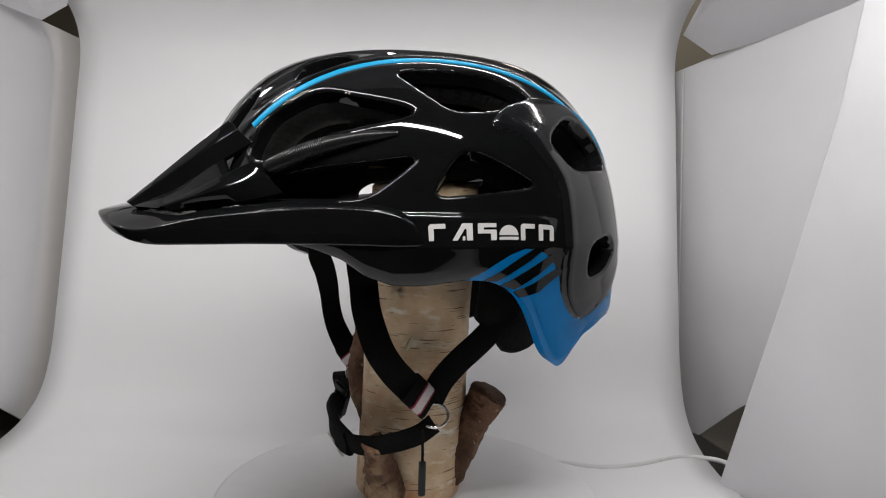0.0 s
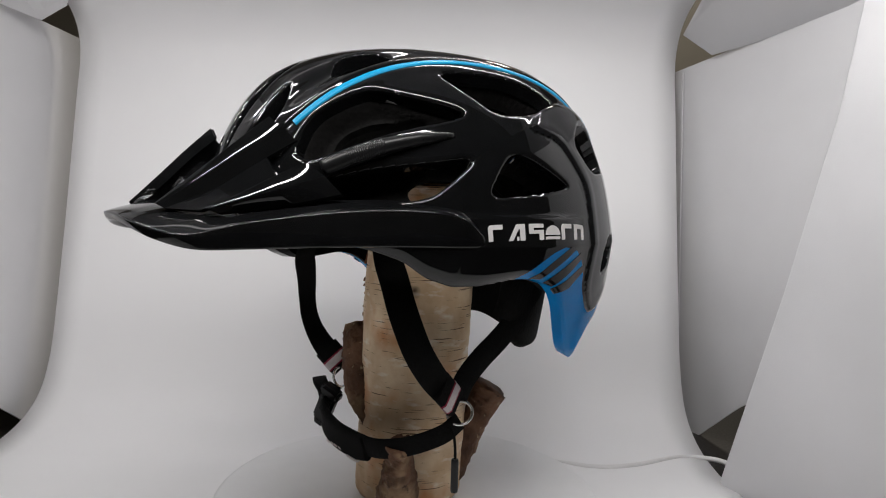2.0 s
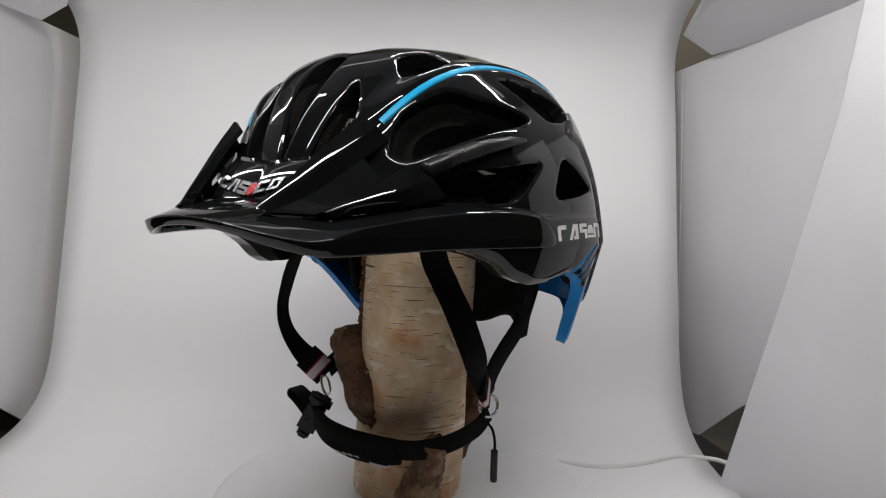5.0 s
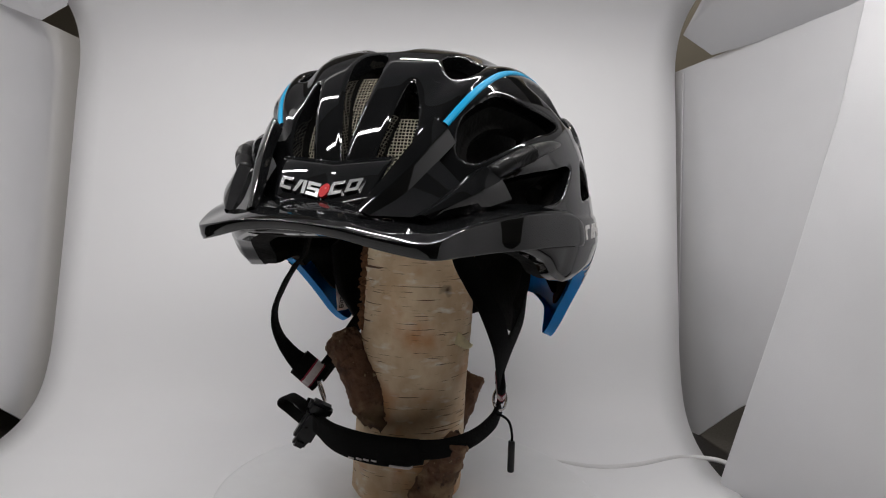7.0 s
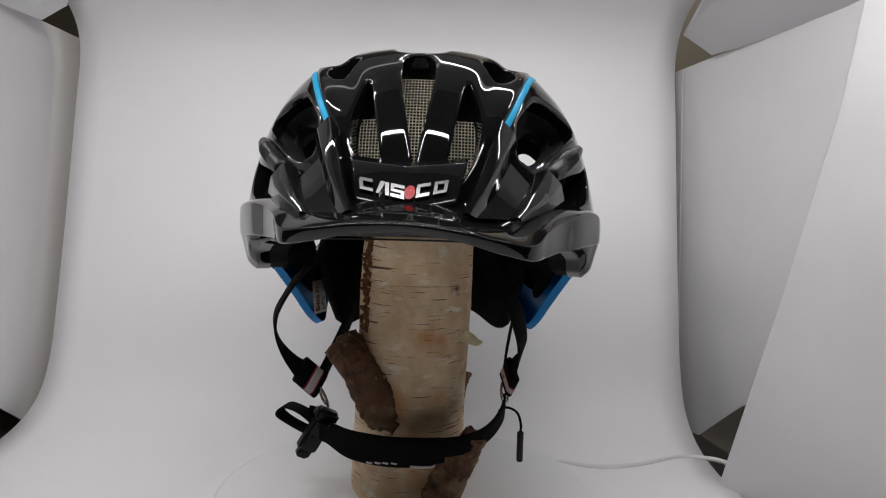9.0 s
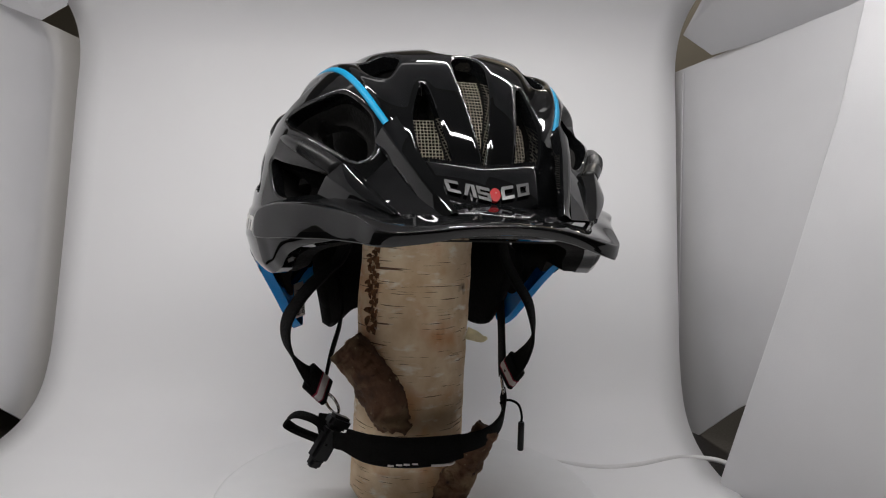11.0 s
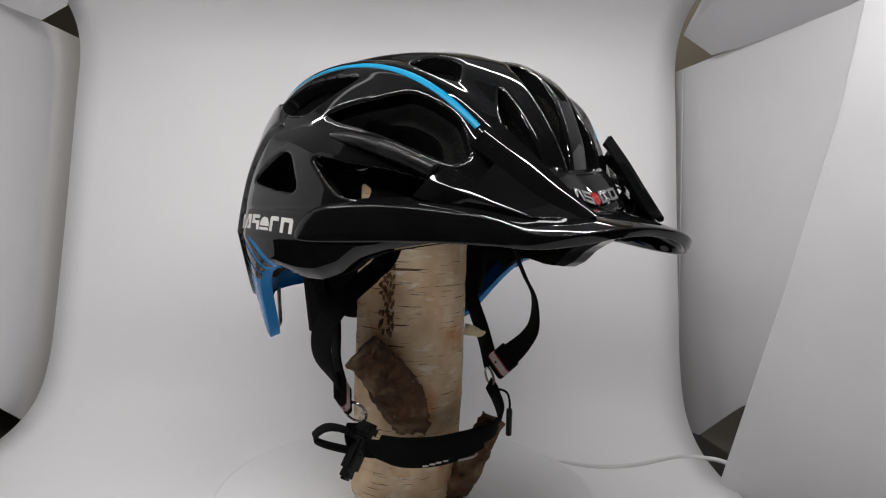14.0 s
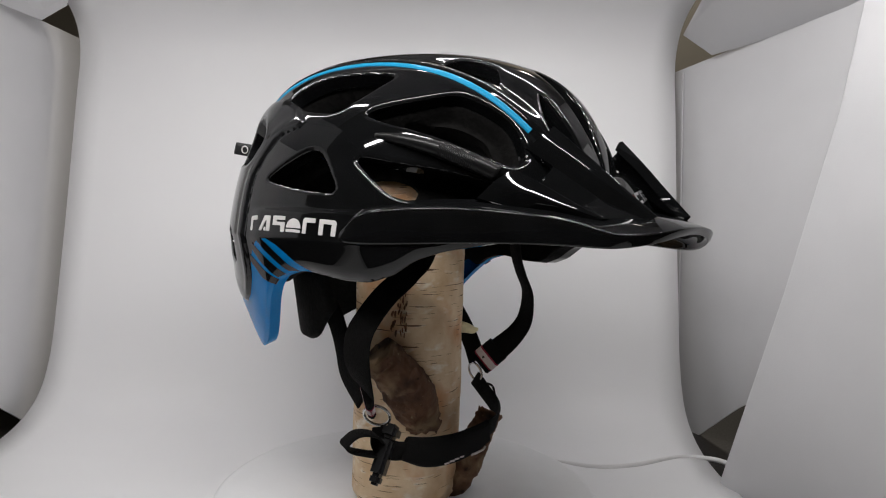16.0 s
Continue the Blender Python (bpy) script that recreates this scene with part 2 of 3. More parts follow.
def branch(points, radii, seed, label):
    v, f = tube(points, radii, 64, 22)
    out = []
    for p in v:
        q = Vector(p) * 60 + Vector((seed, 0, 0))
        out.append(np.array(p) + 0.0018 * np.array(noise.noise_vector(q)) + 0.0014 * np.array(noise.noise_vector(q * 3.5)) + 0.0008 * np.array(noise.noise_vector(q * 11)))
    return mesh_object("branch_stub", out, f, M_BARK, log, label)


branch([(0.005, -0.012, 0.036), (-0.008, -0.0172, 0.051), (-0.0155, -0.0185, 0.063), (-0.0235, -0.019, 0.075), (-0.037, -0.0155, 0.0925), (-0.0435, -0.012, 0.0995)], [0.009, 0.0145, 0.0152, 0.0145, 0.012, 0.0112], 3.0, "dark brown bark, sawn end")
branch([(0.004, 0.005, -0.004), (0.013, 0.018, 0.016), (0.021, 0.03, 0.042), (0.027, 0.0385, 0.06), (0.0305, 0.0428, 0.0695)], [0.015, 0.015, 0.0125, 0.0115, 0.0125], 9.0, "dark brown bark, ragged end")
branch([(0.012, -0.012, -0.006), (0.021, -0.022, 0.008), (0.031, -0.029, 0.027), (0.039, -0.034, 0.043), (0.0425, -0.0362, 0.0505)], [0.014, 0.0128, 0.0098, 0.0078, 0.0078], 17.0, "dark brown bark, snapped end")
v, f = ribbon([(0.034, -0.013, 0.106), (0.038, -0.0165, 0.105), (0.042, -0.0195, 0.1035), (0.0455, -0.021, 0.104)], (0.1, 0.2, 1), [0.008, 0.007, 0.005, 0.0015], 0.0012)
mesh_object("bark_flake", v, f, M_WOOD, log, "torn pale strip of bast")
for k in range(70):
    a = radians(-147 + random.uniform(-9, 6))
    z = 0.108 + 0.056 * k / 70 + random.uniform(-0.001, 0.001)
    p = np.array(trunk_point(a, z, 0.0))
    out = np.array([math.cos(a), math.sin(a), 0.2])
    e = p + out * random.uniform(0.001, 0.0036) + np.array([0, 0, random.uniform(-0.002, 0.002)])
    mesh_object("bark_peel", *ribbon([p - out * 0.001, (p + e) / 2 + np.array([0, 0, 0.0008]), e], (random.uniform(-0.3, 0.3), random.uniform(-0.3, 0.3), 1), [0.003, random.uniform(0.002, 0.004), 0.001], 0.0005, 4), M_PEEL, log)


# ---- helmet: its outer form, in angles phi (round the long axis, 90 is the crown) and psi (from brow to nape) ----
X0 = 0.006
CORE = np.array([X0, 0.0, 0.15])
helmet = thing("bicycle_helmet", "glossy black and blue bicycle helmet set on the birch log", "helmet")


def aim(phi, psi):
    a, b = np.radians(phi), np.radians(psi)
    return np.stack([np.sin(b) * np.cos(a), -np.cos(b), np.sin(b) * np.sin(a)], -1)


def form(d):
    """The smooth outer form along the rows of d, from CORE; it draws in towards the nape's lower edge."""
    lo, hi = np.zeros(len(d)), np.full(len(d), 0.3)
    for _ in range(26):
        r = (lo + hi) / 2
        p = CORE + d * r[:, None]
        y = p[:, 1] - 0.005
        y = np.where(y < 0, -y / 0.1473, y / 0.129)
        g = ((np.abs(p[:, 0] - X0) / 0.1125) ** 2.02 + y ** 2.02) ** (3.55 / 2.02) + (np.abs(p[:, 2] - 0.0396) / 0.2359) ** 3.55
        lo, hi = np.where(g < 1, r, lo), np.where(g < 1, hi, r)
    p = CORE + d * lo[:, None]
    p[:, 0] = X0 + (p[:, 0] - X0) * (1 - 0.22 * np.clip((0.168 - p[:, 2]) / 0.068, 0, 1.15) ** 0.95)
    return p


def flat(phi, psi):
    """The angles laid flat, in millimetres."""
    return np.stack([psi * 2.06, (phi - 45) * np.sin(np.radians(psi)) * 2.06], -1)


def rounded(poly, times=2):
    p = np.asarray(poly, float)
    for _ in range(times):
        q = np.roll(p, -1, 0)
        p = np.stack([0.8 * p + 0.2 * q, 0.2 * p + 0.8 * q], 1).reshape(-1, 2)
    return p


def distance(poly, x):
    """Signed distance to a closed outline, positive outside."""
    best, inside = np.full(len(x), 1e9), np.zeros(len(x), bool)
    for a, b in zip(poly, np.roll(poly, -1, 0)):
        e = b - a
        w = x - a
        t = np.clip((w @ e) / (e @ e + 1e-12), 0, 1)
        best = np.minimum(best, ((w - t[:, None] * e) ** 2).sum(1))
        cross = (a[1] > x[:, 1]) != (b[1] > x[:, 1])
        inside ^= cross & (x[:, 0] < (b[0] - a[0]) * (x[:, 1] - a[1]) / (b[1] - a[1] + 1e-12) + a[0])
    return np.sqrt(best) * np.where(inside, -1, 1)


def outline(points, smooth=2):
    p = rounded(points, smooth)
    return flat(p[:, 0], p[:, 1])


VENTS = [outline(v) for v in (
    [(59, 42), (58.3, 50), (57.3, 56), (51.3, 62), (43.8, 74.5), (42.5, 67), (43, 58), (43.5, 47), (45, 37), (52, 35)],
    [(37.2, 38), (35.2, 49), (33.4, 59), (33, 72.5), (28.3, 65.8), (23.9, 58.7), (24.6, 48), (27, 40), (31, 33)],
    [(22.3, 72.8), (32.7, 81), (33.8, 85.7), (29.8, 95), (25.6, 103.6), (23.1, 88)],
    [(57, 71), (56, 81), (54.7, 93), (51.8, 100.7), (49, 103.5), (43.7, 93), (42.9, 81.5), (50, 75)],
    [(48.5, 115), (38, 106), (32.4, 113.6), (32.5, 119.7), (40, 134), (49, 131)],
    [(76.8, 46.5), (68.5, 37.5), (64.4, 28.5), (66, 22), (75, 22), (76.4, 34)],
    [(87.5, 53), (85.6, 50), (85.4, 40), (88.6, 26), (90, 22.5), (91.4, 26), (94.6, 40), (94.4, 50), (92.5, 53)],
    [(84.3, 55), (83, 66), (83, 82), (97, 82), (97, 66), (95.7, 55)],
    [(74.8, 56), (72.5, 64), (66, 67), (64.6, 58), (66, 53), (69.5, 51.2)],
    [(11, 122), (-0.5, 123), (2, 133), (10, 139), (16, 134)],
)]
CAP = outline([(46, 96), (43, 93.5), (39.8, 90.5), (37.8, 99.7), (32.2, 105.6), (26.8, 110.6), (16, 112), (8, 112.3), (-3.6, 113.7), (-10, 117.6), (-13.5, 121.6), (-13.3, 128), (-8, 142), (20, 165), (60, 168), (53, 120), (50, 106)], 1)
NAPE = outline([(-2.5, 78), (1.4, 84.1), (9.3, 96.4), (8.6, 103.5), (5.5, 108.4), (1.5, 111.6), (-3.5, 113), (-10.2, 117.4), (-13.7, 121.6), (-13.5, 128), (-8, 142), (-8, 175), (-60, 175), (-60, 78)], 1)
EDGE_PSI = [0, 30, 44, 51, 57, 64, 72, 83, 89, 96, 100, 104, 108.5, 111, 113.5, 116.5, 119, 122.5, 127, 140, 180]
EDGE_Z = [0.1745, 0.172, 0.166, 0.161, 0.153, 0.1485, 0.1485, 0.1515, 0.151, 0.147, 0.141, 0.132, 0.118, 0.108, 0.1015, 0.0972, 0.0995, 0.107, 0.115, 0.122, 0.124]
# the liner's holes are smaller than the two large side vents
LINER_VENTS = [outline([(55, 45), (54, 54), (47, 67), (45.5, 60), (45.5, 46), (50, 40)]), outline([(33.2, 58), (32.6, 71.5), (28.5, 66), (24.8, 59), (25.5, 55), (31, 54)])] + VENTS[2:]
soft = np.exp(-np.linspace(-2.2, 2.2, 25) ** 2)
EDGE_Z = np.convolve(np.pad(np.interp(np.linspace(0, 180, 721), EDGE_PSI, EDGE_Z), 12, mode="edge"), soft / soft.sum(), "valid")
EDGE_PSI = np.linspace(0, 180, 721)
STRIPE_PSI = [30, 36, 43, 53, 66, 80, 95, 109, 127, 150]
STRIPE_PHI = [60.6, 60.6, 60.7, 61.2, 61.2, 60.1, 57.9, 54.6, 51.3, 49]


def step(x, a, b):
    t = np.clip((x - a) / (b - a), 0, 1)
    return t * t * (3 - 2 * t)


def shaped(phi, psi):
    """The shell's surface with lips round its vents, the raised cap at the back and the groove of the stripe."""
    fold = 90 - np.abs(phi - 90)
    d = aim(phi, psi)
    p = form(d)
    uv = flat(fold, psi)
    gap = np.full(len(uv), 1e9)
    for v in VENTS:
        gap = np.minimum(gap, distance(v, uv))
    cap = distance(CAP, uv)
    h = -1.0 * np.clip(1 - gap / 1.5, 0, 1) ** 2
    h += 1.7 * (1 - step(cap, -0.9, 0.8)) + 0.35 * np.exp(-((cap + 4) / 3) ** 2)
    s = (fold - np.interp(psi, STRIPE_PSI, STRIPE_PHI)) * np.sin(np.radians(psi)) * 2.06
    h += -1.0 * np.exp(-(s / 2.6) ** 2) + (1.2 * step(s, 0.5, 3.5) + 1.1 * np.exp(-(s / 5) ** 2) - 2.8 * np.exp(-((s - 13) / 6) ** 2)) * step(psi, 32, 50) * (1 - step(psi, 105, 130))
    rim_mm = (p[:, 2] - np.interp(psi, EDGE_PSI, EDGE_Z)) * 1000
    h += -(1.2 + 2.6 * (1 - step(psi, 84, 96))) * np.clip(1 - rim_mm / 6.5, 0, 1) ** 2
    side = step(psi, 58, 66) * (1 - step(psi, 100, 110)) * (1 - step(fold, 30, 40))
    h += 1.3 * side * (1 - step(p[:, 2], 0.1815, 0.1855))
    return p + d * (h[:, None] * 0.001), d, gap, uv


def clip(rows, tris, f):
    """Keeps the side of a triangle mesh where f is positive; new points are laid on the edges that f crosses."""
    s = f > 0
    n = s[tris].sum(1)
    keep = [tris[n == 3]]
    extra, base = [], len(rows)
    cut = {}
    new_rows = []
    for want in (1, 2):
        t = tris[n == want]
        if not len(t):
            continue
        odd = s[t] if want == 1 else ~s[t]
        k = odd.argmax(1)
        i = np.arange(len(t))
        a, b, c = t[i, k], t[i, (k + 1) % 3], t[i, (k + 2) % 3]
        ids = []
        for u, v in ((a, b), (a, c)):
            lo, hi = np.minimum(u, v), np.maximum(u, v)
            col = np.empty(len(t), int)
            for j, (x, y) in enumerate(zip(lo.tolist(), hi.tolist())):
                q = cut.get((x, y))
                if q is None:
                    q = cut[(x, y)] = base + len(new_rows)
                    w = f[x] / (f[x] - f[y])
                    new_rows.append(rows[x] + (rows[y] - rows[x]) * w)
                col[j] = q
            ids.append(col)
        ab, ac = ids
        if want == 1:
            keep.append(np.stack([a, ab, ac], 1))
        else:
            keep += [np.stack([ab, b, c], 1), np.stack([ab, c, ac], 1)]
    t = np.vstack(keep)
    rows = np.vstack([rows] + ([np.array(new_rows)] if new_rows else []))
    used, inv = np.unique(t, return_inverse=True)
    return rows[used], inv.reshape(-1, 3)


def grid(phi, psi):
    a, b = np.meshgrid(phi, psi, indexing="ij")
    k, m = len(phi), len(psi)
    i = (np.arange(k - 1)[:, None] * m + np.arange(m - 1)).ravel()
    tris = np.vstack([np.stack([i, i + 1, i + m + 1], 1), np.stack([i, i + m + 1, i + m], 1)])
    return a.ravel(), b.ravel(), tris[:, ::-1]


def rim(tris):
    """The open edges of a mesh, in the direction of their triangles."""
    e = np.vstack([tris[:, [0, 1]], tris[:, [1, 2]], tris[:, [2, 0]]])
    key = e.min(1) * (tris.max() + 1) + e.max(1)
    _, first, count = np.unique(key, return_index=True, return_counts=True)
    return e[first[count == 1]]


def inward(rows, tris, depths):
    """Walls from the open edges towards the core: rows and triangles to add."""
    e = rim(tris)
    ids = np.unique(e)
    at = {int(q): j for j, q in enumerate(ids)}
    src = rows[ids]
    all_rows, all_tris, last, base = [rows], [tris], {int(q): int(q) for q in ids}, len(rows)
    for dep in depths:
        lower = src.copy()
        lower[:, :3] -= src[:, 3:6] * dep
        all_rows.append(lower)
        a = np.array([last[int(x)] for x in e[:, 0]])
        b = np.array([last[int(x)] for x in e[:, 1]])
        a2 = np.array([base + at[int(x)] for x in e[:, 0]])
        b2 = np.array([base + at[int(x)] for x in e[:, 1]])
        all_tris += [np.stack([b, a, a2], 1), np.stack([b, a2, b2], 1)]
        last = {int(q): base + at[int(q)] for q in ids}
        base += len(ids)
    return np.vstack(all_rows), np.vstack(all_tris)


phi, psi, tris = grid(np.arange(-42, 222.1, 0.5), np.arange(7, 172.1, 0.55))
p, d, gap, uv = shaped(phi, psi)
edge = (p[:, 2] - np.interp(psi, EDGE_PSI, EDGE_Z)) * 1000
rows = np.hstack([p, d, uv])
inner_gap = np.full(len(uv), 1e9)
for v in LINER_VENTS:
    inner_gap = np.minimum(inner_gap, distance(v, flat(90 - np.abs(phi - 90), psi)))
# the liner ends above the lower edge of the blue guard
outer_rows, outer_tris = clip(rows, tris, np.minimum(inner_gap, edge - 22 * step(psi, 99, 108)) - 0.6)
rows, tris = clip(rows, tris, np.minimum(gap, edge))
nape = distance(NAPE, rows[:, 6:8])
upper_rows, upper_tris = clip(rows, tris, nape)
hood = distance(CAP, upper_rows[:, 6:8])
q, t = inward(*clip(upper_rows, upper_tris, hood - 0.8), [0.0009, 0.002, 0.0075])
mesh_object("shell", q[:, :3], t, M_SHELL, helmet, "high-gloss black shell", sharp=60)
q, t = inward(*clip(upper_rows, upper_tris, 0.8 - hood), [0.0009, 0.002, 0.0075])
mesh_object("rear_cap", q[:, :3], t, M_CAP, helmet, "raised rear cap in a slightly paler black", sharp=60)
q, t = inward(*clip(rows, tris, -nape), [0.0009, 0.0025, 0.0065])
mesh_object("nape_guard", q[:, :3], t, M_BLUE, helmet, "glossy blue lower shell", sharp=60)
# foam liner: the shell's inner face and the walls of its vents
low = outer_rows.copy()
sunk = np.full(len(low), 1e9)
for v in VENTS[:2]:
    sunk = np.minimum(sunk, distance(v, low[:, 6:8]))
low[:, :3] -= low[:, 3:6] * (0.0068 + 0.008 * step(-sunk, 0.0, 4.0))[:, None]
deep = outer_rows.copy()
deep[:, :3] -= deep[:, 3:6] * (0.019 - 0.0105 * step(-deep[:, 2], -0.158, -0.138))[:, None]
e = rim(outer_tris)
k = len(low)
wall = np.vstack([np.stack([e[:, 1], e[:, 0], e[:, 0] + k], 1), np.stack([e[:, 1], e[:, 0] + k, e[:, 1] + k], 1)])
mesh_object("foam_liner", np.vstack([low, deep])[:, :3], np.vstack([outer_tris, wall, outer_tris[:, ::-1] + k]), M_FOAM, helmet, "matt black foam liner", sharp=50)


def decal(name, poly, mat, lift=0.00035, smooth=0, res=0.3, parent=None, label="", mirror=False):
    """A thin patch that follows the shell inside an outline of (phi, psi)."""
    pp = np.asarray(poly, float)
    a, b, t = grid(np.arange(pp[:, 0].min() - 0.5, pp[:, 0].max() + 0.6, res), np.arange(pp[:, 1].min() - 0.5, pp[:, 1].max() + 0.6, res))
    pos, dd, _, flat_uv = shaped(a, b)
    f = -distance(outline(pp, smooth) if smooth else flat(pp[:, 0], pp[:, 1]), flat_uv)
    rr, t = clip(np.hstack([pos + dd * lift, dd]), t, f)
    rr, t = inward(rr, t, [lift + 0.0002])
    pos = rr[:, :3].copy()
    if mirror:
        pos[:, 0] = 2 * X0 - pos[:, 0]
        t = t[:, ::-1]
    return mesh_object(name, pos, t, mat, parent or helmet, label, sharp=40)


# blue line along each side of the crown
for sgn in (1, -1):
    ps = np.linspace(39, 150, 90)
    fs = np.interp(ps, STRIPE_PSI, STRIPE_PHI)
    k = np.ones(9) / 9
    fs = np.convolve(np.pad(fs, 4, mode="edge"), k, "valid")
    rings = []
    for w, lift in ((-1.5, -0.0006), (-1.3, 0.0006), (-0.5, 0.0009), (0.5, 0.0009), (1.3, 0.0006), (1.5, -0.0006)):
        f = fs + w / (2.06 * np.sin(np.radians(ps)))
        pos, dd, _, _ = shaped(f, ps)
        pos = pos + dd * lift
        if sgn < 0:
            pos[:, 0] = 2 * X0 - pos[:, 0]
        rings.append(pos)
    mesh_object("side_stripe", *loft(rings if sgn < 0 else rings[::-1], closed=False), M_CYAN, helmet, "bright cyan-blue line")

# black slanted bands on the blue guard, and the white side badge as plain shapes
for m in (False, True):
    for band in ([(0.6, 87.5), (2.2, 90), (9.3, 100.6), (8.9, 103.6), (5.5, 99.2), (0.4, 91.2)],
                 [(-0.6, 92.8), (3.4, 99.6), (7.6, 107), (5.9, 108.6), (2, 103.2), (-1.9, 96.6)],
                 [(-2.6, 96.6), (-0.2, 102.6), (3.9, 110.6), (1.8, 111.4), (-2.9, 104.6), (-4.2, 98.8)]):
        decal("band", band, M_SHELL, mirror=m)
    lo, hi = 11.3, 15.5
    for psi0, psi1, kind in ((71.7, 75.9, "g"), (77.5, 82.8, "a"), (84.2, 89.2, "s"), (90.0, 95.4, "o"), (96.2, 100.4, "g"), (101.8, 107.2, "n")):
        if m:
            psi0, psi1 = 178.9 - psi1, 178.9 - psi0
        w = psi1 - psi0
        c = lambda u, v: (lo + (hi - lo) * v, psi0 + w * (1 - u if m else u))
        if kind == "o":
            arc = [c(0.5 + 0.5 * math.cos(x), 0.3 + 0.6 * math.sin(x)) for x in np.linspace(0, math.pi, 14)]
            bars = [arc, [c(0, 0.02), c(1, 0.02), c(1, 0.2), c(0, 0.2)]]
        elif kind == "g":
            bars = [[c(0, 0), c(0.3, 0), c(0.3, 0.72), c(1, 0.72), c(1, 1), c(0.12, 1), c(0, 0.85)]]
        elif kind == "n":
            bars = [[c(0, 0), c(0.26, 0), c(0.26, 0.72), c(0.74, 0.72), c(0.74, 0), c(1, 0), c(1, 0.85), c(0.9, 1), c(0, 1)]]
        elif kind == "a":
            bars = [[c(0, 0), c(0.25, 0), c(0.62, 0.7), c(0.7, 0.7), c(0.7, 0), c(1, 0), c(1, 1), c(0.5, 1)], [c(0.5, 0), c(0.62, 0), c(0.62, 0.25), c(0.5, 0.25)]]
        else:
            bars = [[c(0, 0.4), c(0, 1), c(1, 1), c(1, 0.76), c(0.3, 0.76), c(0.3, 0.62), c(1, 0.62), c(1, 0), c(0.7, 0), c(0.7, 0.4)]]
        for bar in bars:
            decal("badge_shape", bar, M_PRINT, res=0.22, mirror=m, label="white printed badge shape")


# ---- peak ----
def dome_front(x, z, out=0.0):
    r = (1 - (abs(z - 0.0396) / 0.2359) ** 3.55) ** (1 / 3.55)
    return 0.005 - 0.1473 * max(1e-6, r ** 2.02 - (abs(x) / 0.1125) ** 2.02) ** (1 / 2.02) - out


peak = new("peak")
peak.parent = helmet
OUTER = [(0, -0.18, 0.1812), (0.02, -0.1788, 0.18), (0.037, -0.1728, 0.177), (0.0518, -0.1605, 0.1755), (0.0605, -0.1395, 0.181), (0.0705, -0.117, 0.1842), (0.0835, -0.094, 0.1862), (0.0955, -0.068, 0.1858), (0.1025, -0.05, 0.1825), (0.1045, -0.0385, 0.1745), (0.1015, -0.029, 0.1705)]
LOWER = [(0, -0.1782, 0.1772), (0.0198, -0.177, 0.1755), (0.0365, -0.1705, 0.1715), (0.0513, -0.1585, 0.1685), (0.06, -0.138, 0.169), (0.07, -0.116, 0.1695), (0.083, -0.0935, 0.1693), (0.0945, -0.068, 0.1685), (0.102, -0.05, 0.168), (0.1045, -0.0385, 0.1685), (0.1015, -0.029, 0.1695)]
INNER = [(0, -0.1385, 0.1905), (0.016, -0.1365, 0.1905), (0.03, -0.13, 0.19), (0.041, -0.1225, 0.19), (0.0515, -0.114, 0.19), (0.0655, -0.1, 0.1905), (0.0785, -0.081, 0.1905), (0.0905, -0.06, 0.189), (0.099, -0.046, 0.1845), (0.1025, -0.0375, 0.176), (0.1, -0.029, 0.171)]


def both(half):
    h = np.array(half)
    h = np.vstack([h[:0:-1] * (-1, 1, 1), h])
    # the front of the peak sits slightly askew
    h[:, 2] -= 0.045 * np.clip(h[:, 0], -0.05, 0.07) * np.clip((-h[:, 1] - 0.06) / 0.08, 0, 1)
    return spline(h + (X0, 0, 0), 8)


A, B, C = both(INNER), both(OUTER), both(LOWER)
rings = []
for i, o, w in zip(A, B, C):
    out = (o - i) * (1, 1, 0)
    out = out / (np.linalg.norm(out) + 1e-9)
    down = np.array([0, 0, 1.0])
    dip = -0.02 * np.linalg.norm(o - i)
    ring = [i, i * 0.75 + o * 0.25 - down * dip * 0.75, i * 0.5 + o * 0.5 - down * dip, i * 0.25 + o * 0.75 - down * dip * 0.75,
            i * 0.08 + o * 0.92 - down * dip * 0.25, o - out * 0.0006, o - down * 0.0003, o - down * 0.0009 + out * 0.0001, o * 0.7 + w * 0.3 + out * 0.0004,
            o * 0.3 + w * 0.7 + out * 0.0005, w + down * 0.001 + out * 0.0003, w + down * 0.0002, w - out * 0.0007,
            w - out * 0.003 + down * 0.001, (o + w) / 2 - out * 0.0035, o * 0.8 + i * 0.2 - down * (0.0035 + dip), i * 0.5 + o * 0.5 - down * (0.003 + dip), i - down * 0.003]
    rings.append(np.array(ring))
mesh_object("brim", *loft(rings), M_SHELL, peak, "gloss black peak with a downturned rim", sharp=85)


